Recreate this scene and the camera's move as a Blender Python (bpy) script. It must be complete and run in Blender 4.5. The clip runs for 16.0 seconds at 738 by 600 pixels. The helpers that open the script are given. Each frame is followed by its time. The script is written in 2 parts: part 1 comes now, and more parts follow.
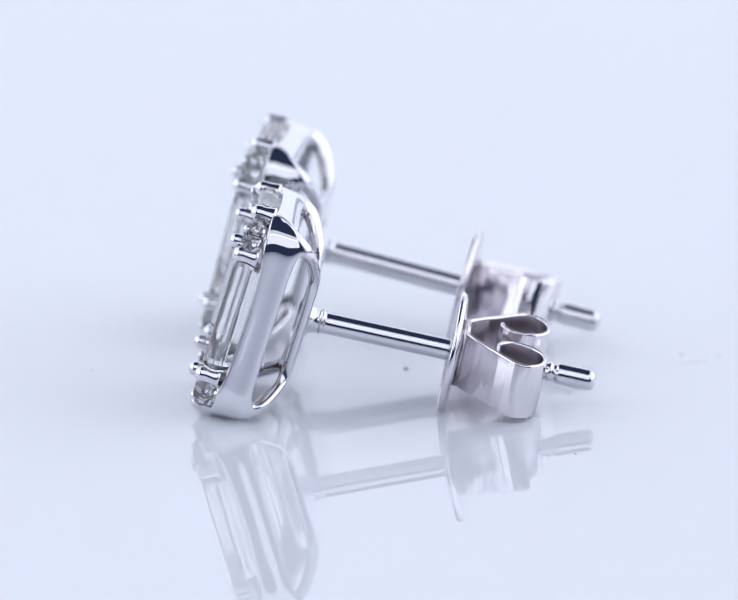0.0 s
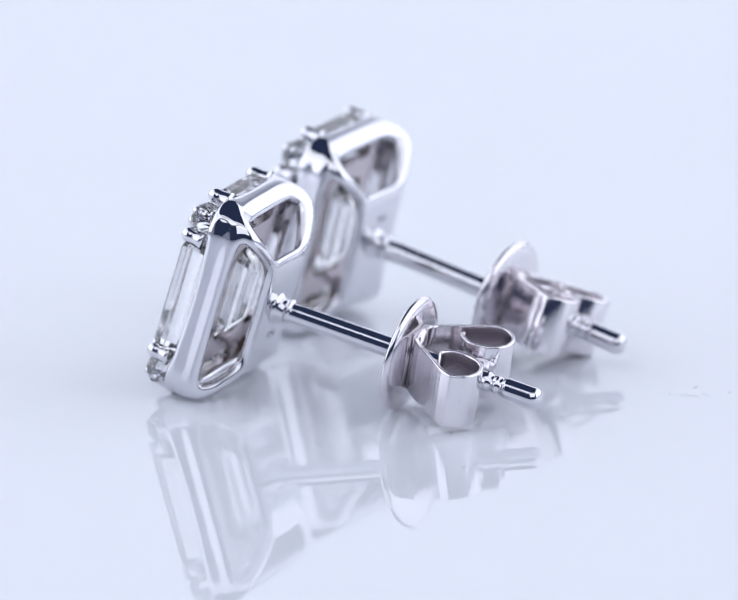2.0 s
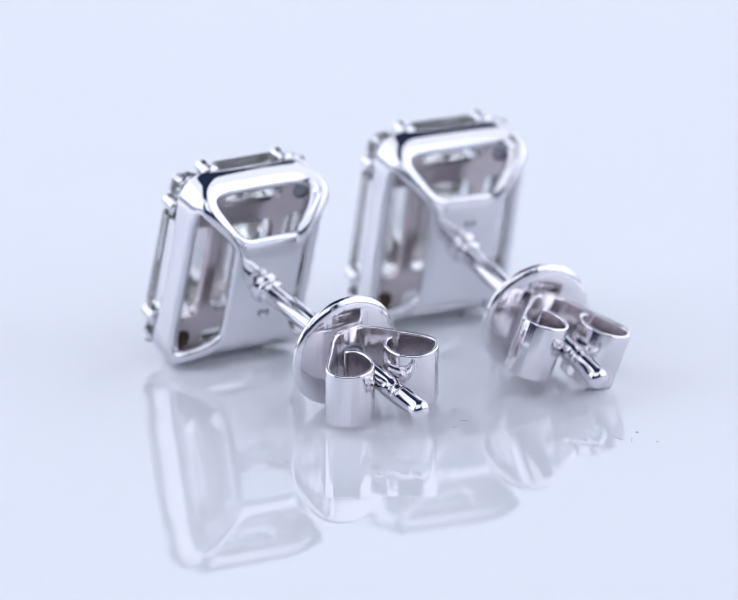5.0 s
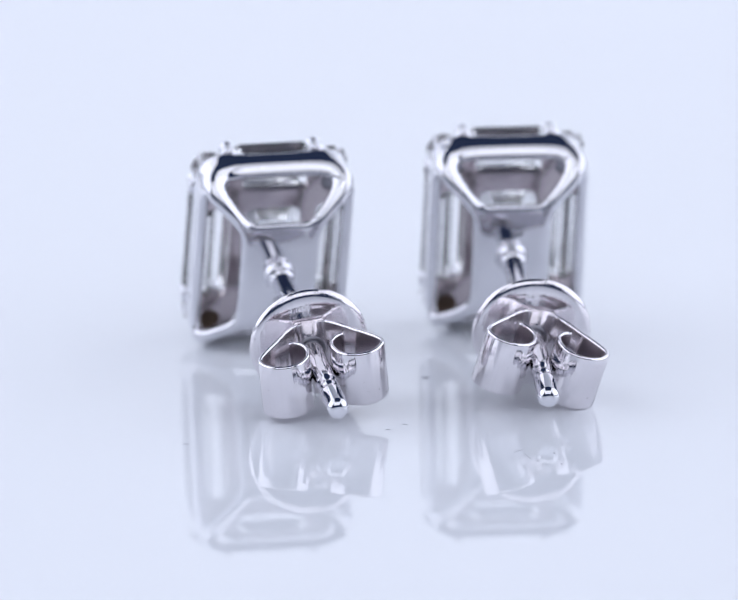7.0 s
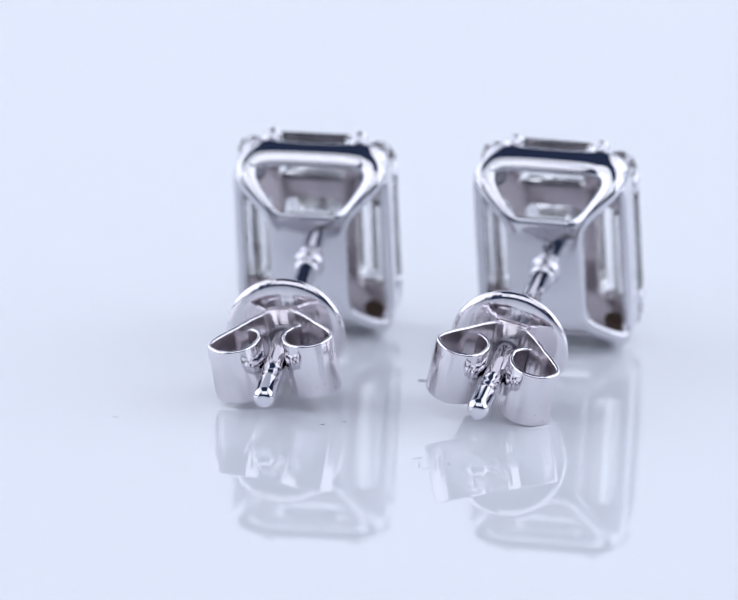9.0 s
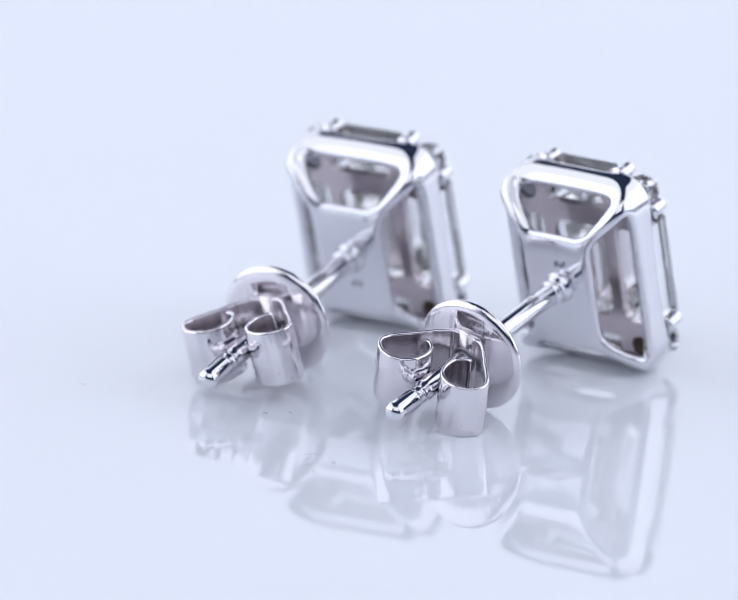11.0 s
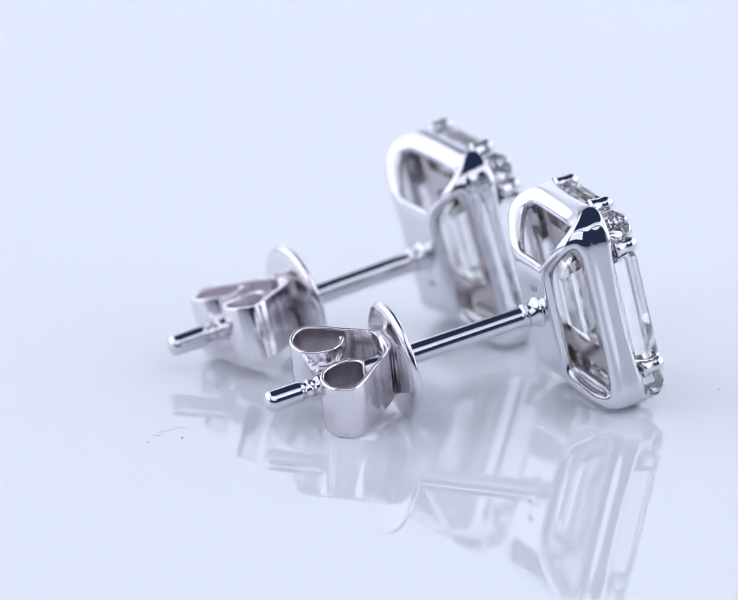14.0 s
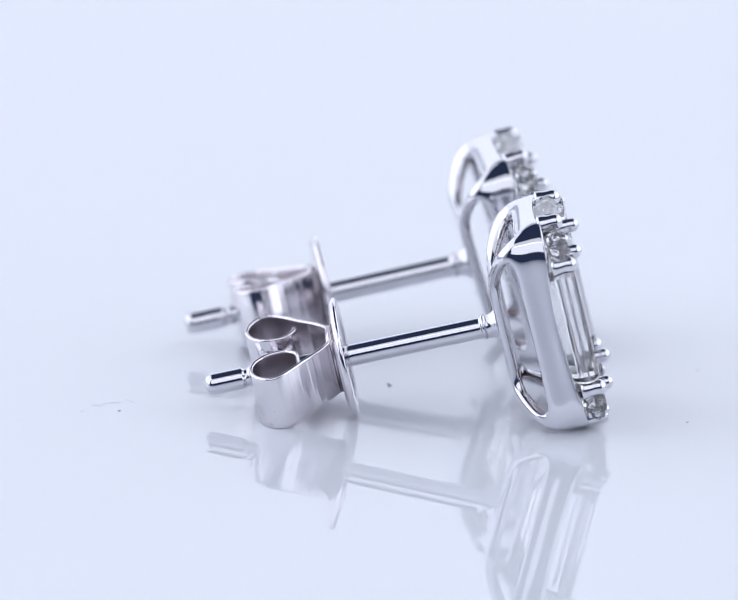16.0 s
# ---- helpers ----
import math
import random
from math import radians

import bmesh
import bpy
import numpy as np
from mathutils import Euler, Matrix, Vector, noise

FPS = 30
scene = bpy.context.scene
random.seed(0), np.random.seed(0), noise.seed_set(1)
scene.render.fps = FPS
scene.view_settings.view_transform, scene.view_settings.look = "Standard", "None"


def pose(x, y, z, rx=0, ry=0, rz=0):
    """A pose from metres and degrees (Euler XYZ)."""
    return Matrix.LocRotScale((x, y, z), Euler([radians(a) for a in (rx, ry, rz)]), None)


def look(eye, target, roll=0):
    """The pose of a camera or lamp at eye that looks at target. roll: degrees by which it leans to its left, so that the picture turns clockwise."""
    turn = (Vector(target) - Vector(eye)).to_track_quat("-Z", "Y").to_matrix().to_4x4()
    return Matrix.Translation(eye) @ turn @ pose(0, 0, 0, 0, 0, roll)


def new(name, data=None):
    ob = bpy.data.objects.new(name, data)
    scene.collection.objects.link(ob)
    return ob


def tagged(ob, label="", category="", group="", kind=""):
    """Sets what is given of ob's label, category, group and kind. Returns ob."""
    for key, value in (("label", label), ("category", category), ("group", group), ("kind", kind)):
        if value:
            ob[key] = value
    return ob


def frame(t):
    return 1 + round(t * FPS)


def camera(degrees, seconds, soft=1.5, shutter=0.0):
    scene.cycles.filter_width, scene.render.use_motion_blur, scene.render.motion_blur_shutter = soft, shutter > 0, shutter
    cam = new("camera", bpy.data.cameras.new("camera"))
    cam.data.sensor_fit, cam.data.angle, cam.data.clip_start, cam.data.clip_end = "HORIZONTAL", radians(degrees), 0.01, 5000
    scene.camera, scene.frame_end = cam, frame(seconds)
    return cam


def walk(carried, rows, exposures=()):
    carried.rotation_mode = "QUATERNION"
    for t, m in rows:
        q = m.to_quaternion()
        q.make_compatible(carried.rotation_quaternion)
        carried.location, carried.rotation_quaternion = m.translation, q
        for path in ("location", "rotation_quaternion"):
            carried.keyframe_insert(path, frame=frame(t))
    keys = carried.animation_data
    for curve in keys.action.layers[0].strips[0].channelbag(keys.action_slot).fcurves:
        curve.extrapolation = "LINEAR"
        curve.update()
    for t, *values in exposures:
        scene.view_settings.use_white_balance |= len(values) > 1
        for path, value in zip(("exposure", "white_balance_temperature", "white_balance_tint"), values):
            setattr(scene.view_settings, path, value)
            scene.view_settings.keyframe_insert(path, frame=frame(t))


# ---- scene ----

MM = 0.001

# camera: a long lens on a tripod, looking down at the turntable
PITCH = 16.186
EYE = Vector((-1.0256, -400.0, 119.137)) * MM
cam = camera(3.8434, 16.0, soft=0.5)
AIM = EYE + Vector((0, math.cos(radians(PITCH)), -math.sin(radians(PITCH))))
VIEW = look(EYE, AIM, 0.4476)
cam.data.dof.use_dof = True
cam.data.dof.focus_distance = 0.4105
cam.data.dof.aperture_fstop = 58.0
walk(cam, [(0.0, VIEW), (16.0, VIEW)])

# dim room behind the lamps
world = bpy.data.worlds.new("studio")
scene.world = world
world.use_nodes = True
world.node_tree.nodes["Background"].inputs[0].default_value = (0.31, 0.45, 1.0, 1)
world.node_tree.nodes["Background"].inputs[1].default_value = 0.09


def softbox(name, eye, target, wide, high, watts, tint=(0.866, 0.892, 0.99)):
    data = bpy.data.lights.new(name, "AREA")
    data.shape, data.size, data.size_y = "RECTANGLE", wide, high
    data.energy, data.color = watts, tint
    ob = new(name, data)
    ob.matrix_world = look(eye, target)
    return ob


softbox("softbox_rear", (0.0, 0.52, 0.165), (0, 0, 0.165), 1.0, 0.29, 0.62)
softbox("softbox_left", (-0.47, 0.10, 0.36), (0, 0.10, 0.10), 1.04, 0.72, 3.5)
softbox("softbox_right", (0.47, 0.10, 0.36), (0, 0.10, 0.10), 1.04, 0.72, 3.5)
softbox("softbox_front", (0.0, -0.54, 0.40), (0, 0, 0.10), 0.72, 0.40, 1.25)
softbox("softbox_top", (0.0, -0.36, 0.60), (0, 0, 0.05), 0.56, 0.26, 0.46)
scene.view_settings.exposure = -0.19


# materials
def material(name, colour, rough, metal=0.0, ior=1.5, glass=0.0, spread=0.04, scale=900.0, bump=0.0, stretch=(1, 1, 1), pits=0.0):
    m = bpy.data.materials.new(name)
    m.use_nodes = True
    nt = m.node_tree
    b = nt.nodes["Principled BSDF"]
    b.inputs["Metallic"].default_value = metal
    b.inputs["IOR"].default_value = ior
    b.inputs["Transmission Weight"].default_value = glass
    co = nt.nodes.new("ShaderNodeTexCoord")
    no = nt.nodes.new("ShaderNodeTexNoise")
    no.inputs["Scale"].default_value, no.inputs["Detail"].default_value = scale, 6
    mp = nt.nodes.new("ShaderNodeMapping")
    mp.inputs["Scale"].default_value = stretch
    nt.links.new(co.outputs["Object"], mp.inputs["Vector"])
    nt.links.new(mp.outputs[0], no.inputs["Vector"])
    mix = nt.nodes.new("ShaderNodeMix")
    mix.data_type = "RGBA"
    mix.inputs[6].default_value = (*[c * (1 - spread) for c in colour], 1)
    mix.inputs[7].default_value = (*[min(1, c * (1 + spread)) for c in colour], 1)
    nt.links.new(no.outputs["Fac"], mix.inputs[0])
    if pits:
        dots = nt.nodes.new("ShaderNodeTexNoise")
        dots.inputs["Scale"].default_value, dots.inputs["Detail"].default_value = 7000, 1
        nt.links.new(co.outputs["Object"], dots.inputs["Vector"])
        ramp = nt.nodes.new("ShaderNodeMapRange")
        ramp.inputs[1].default_value, ramp.inputs[2].default_value = 0.735, 0.80
        ramp.inputs[4].default_value = pits
        nt.links.new(dots.outputs["Fac"], ramp.inputs[0])
        worn = nt.nodes.new("ShaderNodeMix")
        worn.data_type = "RGBA"
        worn.inputs[7].default_value = (*[c * 0.3 for c in colour], 1)
        nt.links.new(ramp.outputs[0], worn.inputs[0])
        nt.links.new(mix.outputs[2], worn.inputs[6])
        nt.links.new(worn.outputs[2], b.inputs["Base Color"])
    else:
        nt.links.new(mix.outputs[2], b.inputs["Base Color"])
    fine = nt.nodes.new("ShaderNodeTexNoise")
    fine.inputs["Scale"].default_value, fine.inputs["Detail"].default_value = scale * 5, 4
    nt.links.new(mp.outputs[0], fine.inputs["Vector"])
    span = nt.nodes.new("ShaderNodeMapRange")
    span.inputs[3].default_value, span.inputs[4].default_value = rough * 0.7, rough * 1.3
    nt.links.new(fine.outputs["Fac"], span.inputs[0])
    nt.links.new(span.outputs[0], b.inputs["Roughness"])
    if bump:
        bp = nt.nodes.new("ShaderNodeBump")
        bp.inputs["Strength"].default_value, bp.inputs["Distance"].default_value = bump, 0.00002
        nt.links.new(no.outputs["Fac"], bp.inputs["Height"])
        nt.links.new(bp.outputs[0], b.inputs["Normal"])
    return m


GOLD = material("white_gold", (0.75, 0.746, 0.78), 0.05, 1.0, bump=0.10)
SATIN = material("white_gold_clutch", (0.80, 0.772, 0.80), 0.09, 1.0, bump=0.9, scale=4200, stretch=(1, 1, 0.03), pits=0.5)
RAW = material("unpolished_white_gold", (0.67, 0.625, 0.66), 0.24, 1.0, spread=0.2, scale=2500, bump=0.3, pits=0.6)
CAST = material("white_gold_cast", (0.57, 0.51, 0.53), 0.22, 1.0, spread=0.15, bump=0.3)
STONE = material("diamond", (0.98, 0.98, 0.985), 0.07, 0.0, 1.72, 1.0, 0.01)
BRILLIANT = material("brilliant_diamond", (0.98, 0.98, 0.985), 0.14, 0.0, 1.6, 1.0, 0.01)
ACRYLIC = material("white_acrylic", (0.80, 0.83, 0.88), 0.02, 0.0, 1.47, spread=0.012, scale=60)
CLOTH = material("white_fabric", (0.82, 0.84, 0.87), 0.9, spread=0.03, scale=200, bump=0.2)
TABLE = material("pale_table", (0.50, 0.53, 0.60), 0.6, spread=0.1, scale=30)
# dark metal of the stamped numeral; also painted shade in the holes
OXIDE_AND_SHADE = material("oxidised_gold_and_shade", (0.36, 0.36, 0.40), 0.4, 1.0, spread=0.2)
RESIDUE = material("polishing_residue", (0.10, 0.065, 0.045), 0.7, spread=0.3, scale=3000, bump=0.3)
LINT = material("lint", (0.40, 0.41, 0.46), 0.8, spread=0.2)


# helpers for meshes, in millimetres
def part(name, bm, mat, parent=None, label="", smooth=True):
    for v in bm.verts:
        v.co *= MM
    me = bpy.data.meshes.new(name)
    bm.normal_update()
    bm.to_mesh(me)
    bm.free()
    for f in me.polygons:
        f.use_smooth = smooth
    me.materials.append(mat)
    ob = new(name, me)
    ob.parent = parent
    if label:
        tagged(ob, label)
    return ob


def lathe(profile, n=48):
    """Turn (radius, height) points about the post's axis; height runs to the back (-y)."""
    bm = bmesh.new()
    rings = []
    for r, h in profile:
        if r < 1e-6:
            rings.append([bm.verts.new((0, -h, 0))])
        else:
            rings.append([bm.verts.new((r * math.cos(2 * math.pi * i / n), -h, r * math.sin(2 * math.pi * i / n))) for i in range(n)])
    for a, b in zip(rings, rings[1:]):
        for i in range(n):
            j = (i + 1) % n
            if len(a) == 1:
                bm.faces.new((a[0], b[i], b[j]))
            elif len(b) == 1:
                bm.faces.new((a[i], b[0], a[j]))
            else:
                bm.faces.new((a[i], b[i], b[j], a[j]))
    bmesh.ops.recalc_face_normals(bm, faces=bm.faces)
    return bm


def smooth_path(points, steps=6):
    out = []
    for i in range(len(points) - 1):
        p0, p1 = points[max(i - 1, 0)], points[i]
        p2, p3 = points[i + 1], points[min(i + 2, len(points) - 1)]
        for k in range(steps):
            t = k / steps
            out.append(tuple(0.5 * (2 * b + (c - a) * t + (2 * a - 5 * b + 4 * c - d) * t * t + (3 * b - a - 3 * c + d) * t ** 3)
                             for a, b, c, d in zip(p0, p1, p2, p3)))
    out.append(points[-1])
    return out


# structure: table, turntable, light tent
def box(bm, x0, x1, y0, y1, z0, z1):
    vs = [bm.verts.new((x, y, z)) for x in (x0, x1) for y in (y0, y1) for z in (z0, z1)]
    for q in ((0, 1, 3, 2), (4, 6, 7, 5), (0, 4, 5, 1), (2, 3, 7, 6), (0, 2, 6, 4), (1, 5, 7, 3)):
        bm.faces.new([vs[i] for i in q])
    bmesh.ops.recalc_face_normals(bm, faces=bm.faces)
    return bm


table = part("floor", box(bmesh.new(), -900, 900, -900, 900, -60, -22), TABLE, smooth=False)
tagged(table, "matt pale grey table top under the turntable", "table", kind="structure")


def build_turntable():
    bm = bmesh.new()
    n = 128
    prof = [(0, 0), (60, 0), (149.4, 0), (150, -0.6), (150, -7.4), (149.4, -8), (0, -8)]
    rings = []
    for r, z in prof:
        rings.append([bm.verts.new((0, 0, z))] if r == 0 else
                     [bm.verts.new((r * math.cos(2 * math.pi * i / n), r * math.sin(2 * math.pi * i / n), z)) for i in range(n)])
    for a, b in zip(rings, rings[1:]):
        for i in range(n):
            j = (i + 1) % n
            if len(a) == 1:
                bm.faces.new((a[0], b[i], b[j]))
            elif len(b) == 1:
                bm.faces.new((a[i], b[0], a[j]))
            else:
                bm.faces.new((a[i], b[i], b[j], a[j]))
    bmesh.ops.recalc_face_normals(bm, faces=bm.faces)
    base = new("turntable")
    part("turntable_plate", bm, ACRYLIC, base, smooth=False)
    foot = part("turntable_foot", lathe([(0, 0), (60, 0), (62, 2), (62, 14), (0, 14)]), TABLE, base, "white plastic foot", smooth=False)
    foot.matrix_basis = pose(0, 0, -0.008, 90)
    tagged(base, "glossy white acrylic turntable plate, faintly dusty", "turntable")
    return base


turntable = build_turntable()


def fabric(name, x0, x1, y0, y1, z0, z1):
    ob = part(name, box(bmesh.new(), x0, x1, y0, y1, z0, z1), CLOTH, smooth=False)
    return tagged(ob, "white fabric wall of the photo tent", "backdrop", kind="structure")


fabric("wall_north", -700, 700, 700, 706, -22, 700)
fabric("wall_east", 700, 706, -700, 700, -22, 700)
fabric("wall_west", -706, -700, -700, 700, -22, 700)


# the earring: u to its right seen from behind, v up its face, w to the back along the post
def basket_mesh():
    U, V = 3.05, 4.1

    def ring(du, w, scallop=0.0):
        """A quarter from the top's middle to the side's middle, inset by du."""
        u, v = U - du, V - du
        c = max(1.05 - du * 0.6, 0.25)
        return [(0, w + scallop, v), (1.75, w + scallop * 0.5, v), (u - c, w, v), (u - c * 0.29, w, v - c * 0.29), (u, w, v - c),
                (u, w + scallop * 0.5, 2.4), (u, w + scallop, 0)]

    rings = [ring(0.42, -2.45, 0.15), ring(0.08, -2.66, 0.3), ring(0.0, -2.45, 0.28), [(0, -2.12, V - 0.03), (1.75, -2.12, V - 0.03), (U - 1.05, -2.08, V - 0.04), (U - 0.31, -1.9, V - 0.32), (U - 0.02, -1.9, V - 1.05), (U - 0.07, -1.95, 2.4), (U - 0.07, -1.95, 0)],
             [(0, -1.86, V - 0.1), (1.75, -1.86, V - 0.1), (2.26, -1.78, V - 0.13), (2.82, -1.4, V - 0.35), (U, -1.5, V - 1.02), (U, -1.55, 2.5), (U, -1.55, 0)],
             # rim, at the windows' outer edges
             [(0, -1.6, V - 0.3), (1.8, -1.6, V - 0.3), (2.34, -1.46, V - 0.32), (2.75, -0.98, V - 0.45), (2.96, -1.12, 3.12), (3.01, -1.28, 2.65), (3.01, -1.28, 0)]]
    lip = [(0, -1.4, V - 0.56), (1.76, -1.4, V - 0.54), (2.22, -1.16, V - 0.6), (2.52, -0.58, V - 0.76), (2.82, -0.6, 2.94)]
    top = [(0, -0.1, 2.2), (0.85, -0.1, 2.2), (1.14, -0.1, 2.2), (1.42, 0.0, 2.22), (1.56, -0.08, 1.9), (1.52, -0.06, 1.35), (1.52, -0.05, 0)]
    foot = [(0, -0.12, 2.72), (0.85, -0.12, 2.72), (1.25, -0.1, 2.72), (1.5, -0.02, 2.5), (1.6, -0.1, 2.2), (1.52, -0.06, 1.7), (1.52, -0.05, 0)]
    bm = bmesh.new()
    known = {}

    def vert(p, su, sv):
        u, w, v = p
        key = (round(u * su, 4), round(w, 4), round(v * sv, 4))
        if key not in known:
            known[key] = bm.verts.new((u * su, -w, v * sv))
        return known[key]

    for su in (1, -1):
        for sv, plate in ((1, top), (-1, foot)):
            mid = plate[5][2]
            inner = [(0, -0.05, 0), (0.7, -0.05, 0), (1.1, -0.05, 0), (0, -0.05, mid - 0.4), (0.7, -0.05, mid - 0.4), (1.1, -0.05, mid - 0.3)]

            def face(*pts):
                vs = [vert(p, su, sv) for p in pts]
                bm.faces.new(vs if su * sv > 0 else vs[::-1])
            for a, b in zip(rings, rings[1:]):
                for i in range(6):
                    face(a[i], a[i + 1], b[i + 1], b[i])
            rim = rings[-1]
            face(rim[0], rim[1], lip[1], lip[0])
            face(rim[1], rim[2], lip[2], lip[1])
            for i in (2, 3):
                face(rim[i], rim[i + 1], lip[i + 1], lip[i])
                face(lip[i], lip[i + 1], plate[i + 1], plate[i])
            p, q = plate, inner
            face(p[0], p[1], q[4], q[3])
            face(p[1], p[2], q[5], q[4])
            face(q[3], q[4], q[1], q[0])
            face(q[4], q[5], q[2], q[1])
            face(q[5], p[5], p[6], q[2])
            face(p[2], p[3], p[4], p[5], q[5])
    bmesh.ops.recalc_face_normals(bm, faces=bm.faces)
    return bm


def add_basket(parent):
    ob = part("basket", basket_mesh(), GOLD, parent, "polished white gold basket with open trapezoid windows")
    so = ob.modifiers.new("thickness", "SOLIDIFY")
    so.thickness, so.offset = 0.42 * MM, -1
    so.use_even_offset = True
    so.edge_crease_rim = so.edge_crease_inner = so.edge_crease_outer = 0.1
    su = ob.modifiers.new("round", "SUBSURF")
    su.levels = su.render_levels = 3
    return ob


def seat_mesh():
    """The cast plate under the stones, with an opening behind each stone."""
    bm = bmesh.new()

    def loop(cx, cz, a, b, n, power):
        vs = []
        for i in range(n):
            t = 2 * math.pi * (i + 0.5) / n
            c, d = math.cos(t), math.sin(t)
            vs.append(bm.verts.new((cx + a * math.copysign(abs(c) ** power, c), 0, cz + b * math.copysign(abs(d) ** power, d))))
        for i in range(n):
            bm.edges.new((vs[i], vs[(i + 1) % n]))

    loop(0, 0, 2.78, 3.72, 40, 0.22)
    loop(0, 0, 1.15, 1.95, 24, 0.3)
    for su in (1, -1):
        loop(su * 2.1, 0, 0.5, 2.0, 20, 0.3)
        loop(0, su * 3.05, 1.3, 0.34, 20, 0.3)
        for sv in (1, -1):
            loop(su * 2.18, sv * 2.98, 0.4, 0.4, 14, 1.0)
    bmesh.ops.triangle_fill(bm, edges=bm.edges[:], use_beauty=True)
    made = bmesh.ops.extrude_face_region(bm, geom=bm.faces[:])
    for e in made["geom"]:
        if isinstance(e, bmesh.types.BMVert):
            e.co.y += 0.32
    for v in bm.verts:
        v.co.y += 1.78
    bmesh.ops.recalc_face_normals(bm, faces=bm.faces)
    return bm


def step_stone(su, sv, table_w, girdle_w, culet_w):
    """A step-cut stone, su by sv, seen from its table at the front (low w)."""
    bm = bmesh.new()
    levels = [(0.62, table_w), (0.84, table_w + 0.1), (1.0, girdle_w - 0.12), (1.0, girdle_w + 0.12), (0.74, girdle_w + (culet_w - girdle_w) * 0.42),
              (0.42, girdle_w + (culet_w - girdle_w) * 0.78), (0.08, culet_w)]
    rings = []
    m = min(su, sv)
    for k, w in levels:
        a, b = su / 2 - m / 2 * (1 - k), sv / 2 - m / 2 * (1 - k)
        c = 0.16 * m * k
        rings.append([bm.verts.new((x, -w, z)) for x, z in ((a - c, b), (a, b - c), (a, c - b), (a - c, -b), (c - a, -b), (-a, c - b), (-a, b - c), (c - a, b))])
    for r0, r1 in zip(rings, rings[1:]):
        for i in range(8):
            j = (i + 1) % 8
            bm.faces.new((r0[i], r0[j], r1[j], r1[i]))
    bm.faces.new(rings[0])
    bm.faces.new(rings[-1])
    bmesh.ops.recalc_face_normals(bm, faces=bm.faces)
    return bm


def round_stone(r, table_w, girdle_w, culet_w):
    bm = bmesh.new()
    n = 8
    def ring(k, w, turn):
        return [bm.verts.new((r * k * math.cos(2 * math.pi * (i + turn) / n), -w, r * k * math.sin(2 * math.pi * (i + turn) / n))) for i in range(n)]
    a, b = ring(0.56, table_w, 0), ring(0.80, table_w * 0.55 + girdle_w * 0.45, 0.5)
    g0 = ring(1.0, girdle_w - 0.02, 0)
    g1 = ring(1.0, girdle_w + 0.03, 0)
    p = ring(0.5, girdle_w + (culet_w - girdle_w) * 0.55, 0.5)
    tip = bm.verts.new((0, -culet_w, 0))
    bm.faces.new(a)
    for i in range(n):
        j = (i + 1) % n
        h = (i - 1) % n
        bm.faces.new((a[i], a[j], b[i]))
        bm.faces.new((a[i], b[i], g0[i], b[h]))
        bm.faces.new((b[i], g0[j], g0[i]))
        bm.faces.new((g0[i], g0[j], g1[j], g1[i]))
        bm.faces.new((g1[i], g1[j], p[i]))
        bm.faces.new((p[h], g1[i], p[i], tip))
    bmesh.ops.recalc_face_normals(bm, faces=bm.faces)
    return bm


def prong_mesh(r, length):
    prof = [(0, -length), (r * 1.2, -length), (r * 1.12, -length * 0.8), (r * 1.06, -length * 0.6), (r * 0.98, -length * 0.4), (r * 0.97, -r * 0.35)]
    prof += [(r * math.cos(a), r * math.sin(a)) for a in (radians(d) for d in (0, 18, 36, 54, 72))] + [(0, r)]
    bm = lathe([(rr, -h) for rr, h in prof], 20)
    return bm


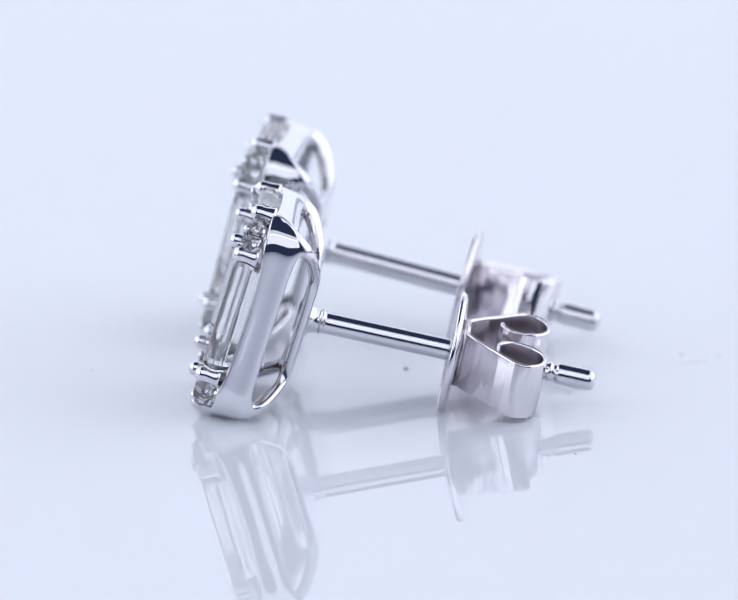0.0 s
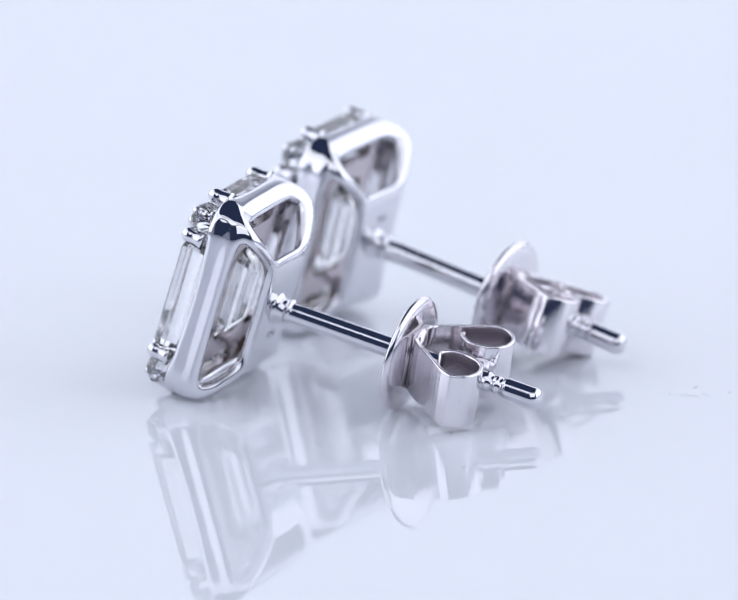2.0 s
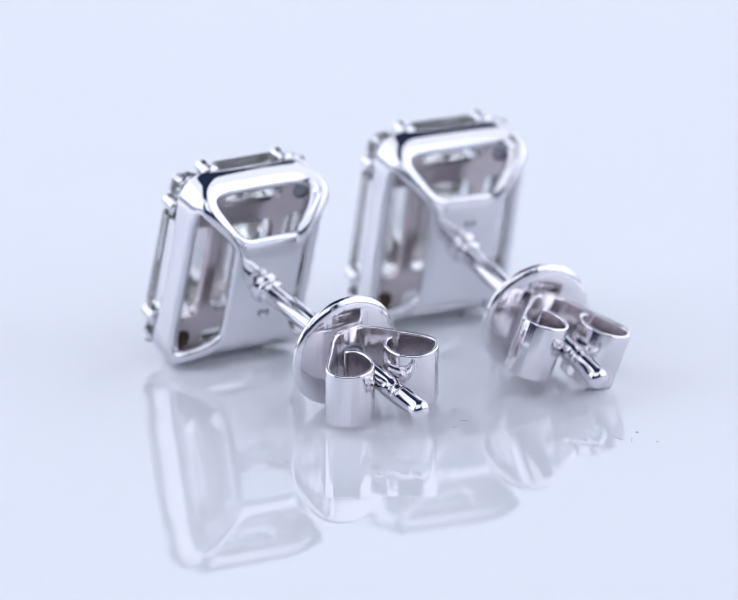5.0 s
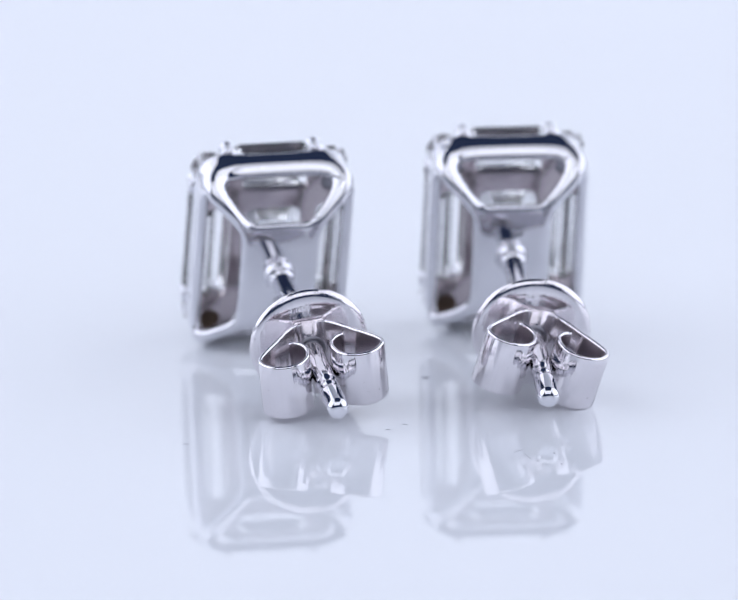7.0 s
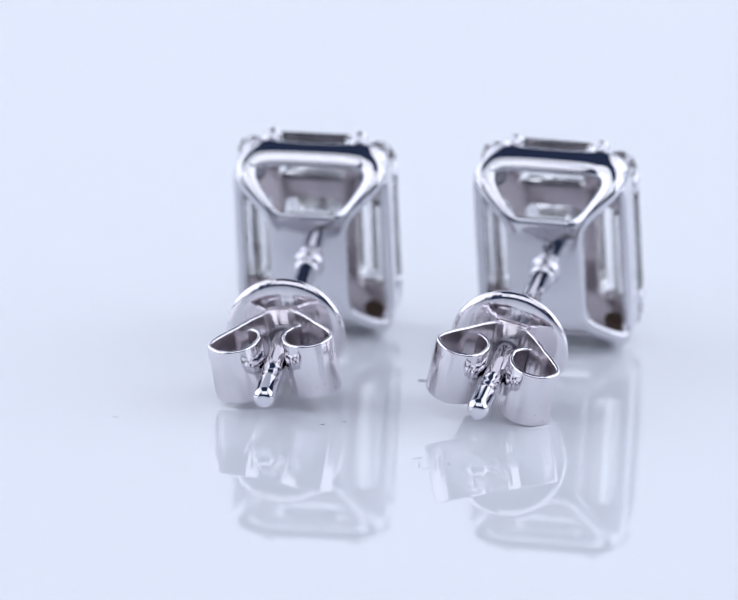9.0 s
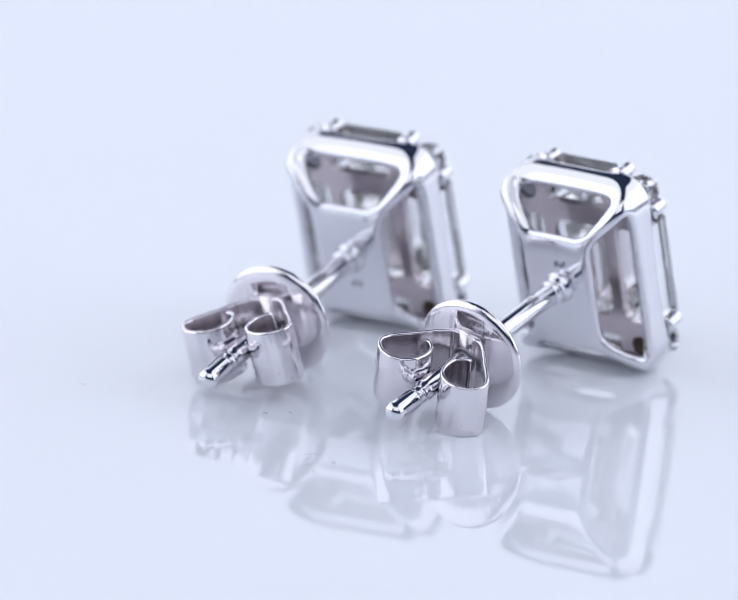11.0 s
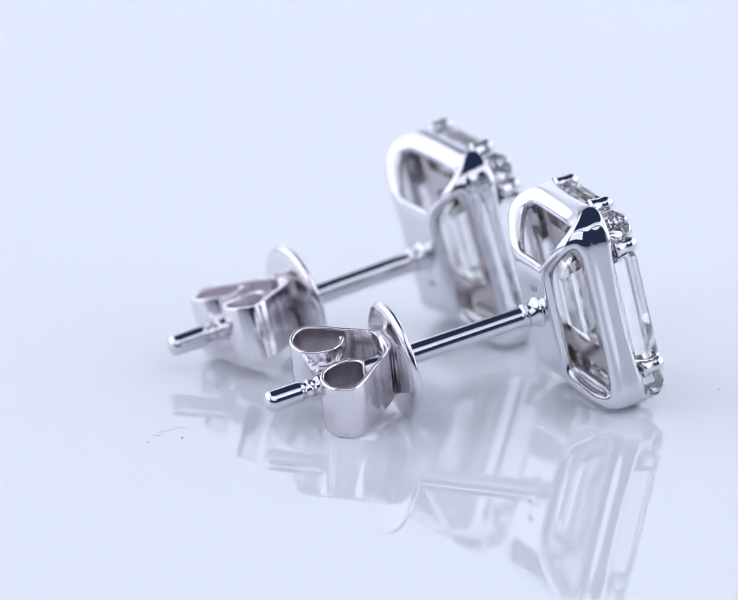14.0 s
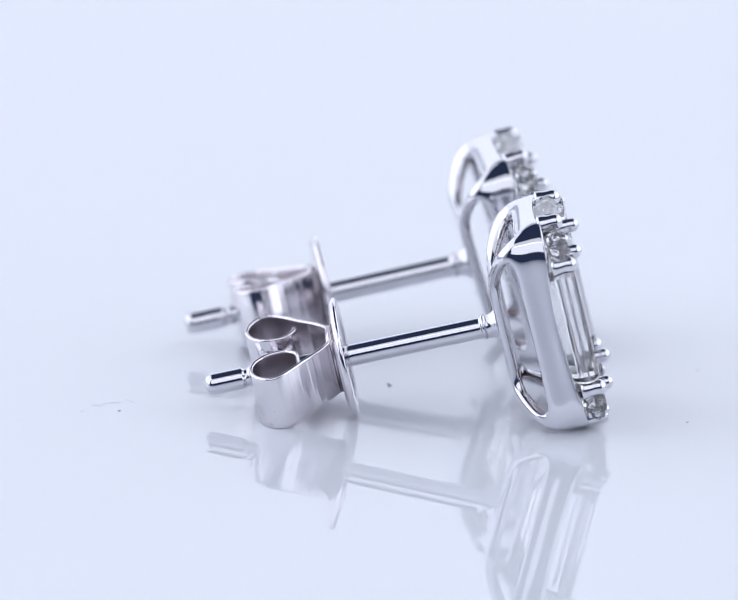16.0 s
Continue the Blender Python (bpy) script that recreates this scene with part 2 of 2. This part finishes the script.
def add_clutch(parent, roll, bend, slide):
    clutch = part("earring_back", lathe([(0.3, 5.62), (0.42, 5.68), (0.6, 5.68), (1.2, 5.665), (1.7, 5.64), (2.02, 5.59), (2.18, 5.53), (2.25, 5.43), (2.26, 5.36), (2.23, 5.3), (2.15, 5.28), (2.0, 5.34), (1.8, 5.42), (1.1, 5.52), (0.3, 5.48), (0.3, 5.64)], 64),
                  SATIN, parent, "round pressed disc of the butterfly back")
    clutch.matrix_basis = pose(0, 0, 0, bend) @ pose(0, -slide * MM, 0, 0, roll, 0)
    bridge = box(bmesh.new(), -0.6, 0.6, -5.9, -5.64, -1.16, 1.16)
    bmesh.ops.bevel(bridge, geom=bridge.edges[:], offset=0.06, segments=3, affect="EDGES")
    part("bridge", bridge, RAW, clutch, "flat bridge that joins the two scrolls")
    # added dark collar, its colour gives the shade of the gap around the post
    part("post_hole_shade", lathe([(0.42, 5.86), (0.42, 5.94), (0.47, 5.97), (0.53, 5.94), (0.55, 5.86), (0.42, 5.86)], 28), OXIDE_AND_SHADE, clutch, "dark ring painted as the shade in the post hole")
    rng = random.Random(7)
    for side in (1, -1):
        pts = [(0.3, 5.84), (0.52, 5.84), (0.74, 5.96), (1.1, 6.34), (1.56, 6.92), (2.02, 7.46), (2.3, 7.92), (2.26, 8.32), (1.94, 8.68), (1.45, 8.84), (0.94, 8.7), (0.6, 8.32),
               (0.48, 7.8), (0.55, 7.4), (0.82, 7.1), (1.02, 7.06)]
        path = [(u + rng.uniform(-0.011, 0.011), w + rng.uniform(-0.011, 0.011)) for u, w in smooth_path(pts, 7)]
        bm = bmesh.new()
        half, th = 1.12, 0.17
        arc = [(math.cos(radians(a)), math.sin(radians(a)) * th / 2) for a in range(0, 181, 30)]
        section = [(c, half - th / 2 + d) for c, d in arc] + [(-c, th / 2 - half - d) for c, d in arc]
        cols = []
        for i, (u, w) in enumerate(path):
            a, b = path[max(i - 1, 0)], path[min(i + 1, len(path) - 1)]
            d = Vector((b[0] - a[0], b[1] - a[1])).normalized()
            nx, nw = -d[1] * th / 2, d[0] * th / 2
            cols.append([bm.verts.new((side * (u + s * nx), -(w + s * nw), z)) for s, z in section])
        for a, b in zip(cols, cols[1:]):
            for i in range(len(a)):
                j = (i + 1) % len(a)
                bm.faces.new((a[i], a[j], b[j], b[i]))
        bm.faces.new(cols[0])
        bm.faces.new(cols[-1])
        bmesh.ops.recalc_face_normals(bm, faces=bm.faces)
        scroll = part("scroll", bm, SATIN, clutch, "curled spring strip of the butterfly back")
        scroll.data.materials.append(RAW)
        last = len(section) - 1
        for k, face in enumerate(scroll.data.polygons):
            if k % len(section) == last:
                face.material_index = 1
    return clutch


def add_mark(parent, v, turn):
    data = bpy.data.curves.new("mark", "FONT")
    data.body, data.size, data.extrude = "2", 0.62 * MM, 0.006 * MM
    data.align_x, data.align_y = "CENTER", "CENTER"
    temp = bpy.data.objects.new("temp", data)
    mesh = bpy.data.meshes.new_from_object(temp)
    bpy.data.objects.remove(temp)
    bm = bmesh.new()
    bm.from_mesh(mesh)
    for q in bm.verts:
        q.co /= MM
    ob = part("stamped_mark", bm, OXIDE_AND_SHADE, parent, "small dark stamped numeral", smooth=False)
    ob.matrix_basis = pose(0.15 * MM, 0.008 * MM, v * MM, 90, 0, 0) @ pose(0, 0, 0, 0, 0, turn)
    return ob


def build_earring(label, clutch_roll, bend, slide, tip, mark_v, mark_turn):
    root = new("stud_earring")
    tagged(root, label, "earring", "pair of earrings")
    add_basket(root)
    R = 0.41
    post = [(0, -0.3), (0.64, -0.3), (0.62, -0.03), (0.55, 0.05), (0.49, 0.14), (0.45, 0.24), (0.43, 0.34), (0.43, 0.38), (0.47, 0.41), (0.5, 0.46), (0.5, 0.5), (0.47, 0.55), (R + 0.01, 0.58), (R, 0.62), (R, 0.68),
            (R, tip - 2.3), (R, tip - 2.22), (0.39, tip - 2.14), (0.34, tip - 2.06), (0.32, tip - 1.98), (0.34, tip - 1.9), (0.38, tip - 1.84), (0.385, tip - 1.78), (0.36, tip - 1.72), (0.33, tip - 1.66),
            (0.33, tip - 1.58), (0.36, tip - 1.52), (R - 0.01, tip - 1.47), (R, tip - 1.42), (R, tip - 1.34), (R, tip - 0.36), (R, tip - 0.28), (R - 0.02, tip - 0.19), (R - 0.07, tip - 0.11),
            (R - 0.14, tip - 0.05), (R - 0.22, tip - 0.015), (R - 0.3, tip), (0, tip)]
    stem = part("post", lathe(post, 40), GOLD, root, "round polished post with a notched end")
    stem.matrix_basis = pose(0, 0, 0, bend)
    add_clutch(root, clutch_roll, bend, slide)
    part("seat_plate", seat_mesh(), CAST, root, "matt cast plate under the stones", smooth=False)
    # stones
    for sv in (1, -1):
        ob = part("baguette_stone", step_stone(2.9, 1.2, -3.2, -2.85, -1.75), STONE, root, "clear baguette-cut stone", smooth=False)
        ob.matrix_basis = pose(0, 0, sv * 3.5 * MM)
    for su in (1, -1):
        ob = part("baguette_stone", step_stone(1.15, 4.5, -3.42, -2.95, -1.7), STONE, root, "clear baguette-cut stone", smooth=False)
        ob.matrix_basis = pose(su * 2.5 * MM, 0, 0)
    for su in (1, -1):
        for sv in (1, -1):
            ob = part("round_stone", round_stone(0.66, -3.42, -3.02, -2.1), BRILLIANT, root, "small round brilliant stone", smooth=False)
            ob.matrix_basis = pose(su * 2.4 * MM, 0, sv * 3.16 * MM)
    # drilled seats behind the corner stones, the lower ones clogged, the upper coloured as shade
    for su in (1, -1):
        for sv in (1, -1):
            cup = lathe([(0.42, -1.84), (0.36, -1.9), (0.24, -1.94), (0, -1.95), (0.2, -1.98), (0.42, -1.98), (0.42, -1.84)], 18)
            ob = part("drilled_hole", cup, RESIDUE if sv < 0 else OXIDE_AND_SHADE, root, "hole with brown polishing residue" if sv < 0 else "drilled hole with its shade painted dark")
            ob.matrix_basis = pose(su * 2.18 * MM, 0, sv * 2.98 * MM)
    part("centre_stone", step_stone(3.4, 5.0, -3.3, -2.85, -1.2), STONE, root, "clear step-cut centre stone", smooth=False)
    add_mark(root, mark_v, mark_turn)
    # prongs
    for su in (1, -1):
        for sv in (1, -1):
            for x, z, r, w in ((1.68, 3.86, 0.31, -3.08), (2.78, 2.44, 0.31, -3.27), (1.78, 2.62, 0.27, -3.56), (2.6, 3.38, 0.19, -3.3)):
                ob = part("prong", prong_mesh(r, 0.62), GOLD, root)
                ob.matrix_basis = pose(su * x * MM, -w * MM, sv * z * MM)
    return root


earring_a = build_earring("white gold stud earring with baguette stones, lying on its butterfly back", -8.0, -5.1, 0.08, 11.0, -1.15, 90)
earring_b = build_earring("white gold stud earring with stones, its butterfly back turned aslant", 14.2, -1.15, 0.42, 11.16, 1.02, -90)


# specks of dust on the plate
def speck(x, y, length, width, turn):
    bm = bmesh.new()
    pts = [(-length / 2, 0), (-length / 6, width * 0.8), (length / 5, -width * 0.5), (length / 2, width * 0.4)]
    path = smooth_path(pts, 3)
    cols = []
    for i, (px, py) in enumerate(path):
        k = width / 2 * (0.6 + 0.4 * math.sin(math.pi * i / (len(path) - 1)))
        cols.append([bm.verts.new((px, py + k * math.cos(a), 0.001 + k * 0.5 + k * 0.5 * math.sin(a))) for a in (0, 1.57, 3.14, 4.71)])
    for a, b in zip(cols, cols[1:]):
        for i in range(4):
            bm.faces.new((a[i], a[(i + 1) % 4], b[(i + 1) % 4], b[i]))
    bm.faces.new(cols[0])
    bm.faces.new(cols[-1])
    bmesh.ops.recalc_face_normals(bm, faces=bm.faces)
    ob = part("dust_speck", bm, LINT)
    tagged(ob, "tiny dark speck of dust on the white plate", "dust", "dust on the turntable")
    return ob, pose(x * MM, y * MM, 0, 0, 0, turn)


dust = [speck(1.10, -0.34, 0.36, 0.10, 20), speck(3.28, -11.45, 0.5, 0.022, 60), speck(2.95, -10.9, 0.7, 0.022, 100), speck(2.74, -10.2, 0.5, 0.022, 40),
        speck(4.0, -12.1, 0.07, 0.05, 0), speck(4.0, -10.7, 0.08, 0.06, 0), speck(6.46, 10.48, 0.07, 0.06, 0), speck(-1.53, -6.72, 0.2, 0.035, 15),
        speck(-0.79, -6.18, 0.22, 0.035, -30), speck(-9.3, -7.4, 0.25, 0.035, 10), speck(-0.34, 11.54, 0.12, 0.04, 70)]


def motions():
    """The turntable turns evenly; all that lies on it turns with it."""
    homes = [(turntable, pose(0, 0, 0)),
             (earring_a, pose(-3.97 * MM, 2.97 * MM, 3.345 * MM, 16.8, 0, 2.05)),
             (earring_b, pose(5.12 * MM, 3.38 * MM, 3.52 * MM, 13.8, 0, -3.54))] + dust
    for thing, home in homes:
        rows = []
        for k in range(33):
            t = k / 2
            s = (t - 8) / 8
            turn = -84.621 * s - 1.604 * s ** 2 - 2.878 * s ** 3 + 1.577 * s ** 4 + 1.752 * s ** 5
            rows.append((t, pose(0, 0, 0, 0, 0, turn) @ home))
        walk(thing, rows)


motions()
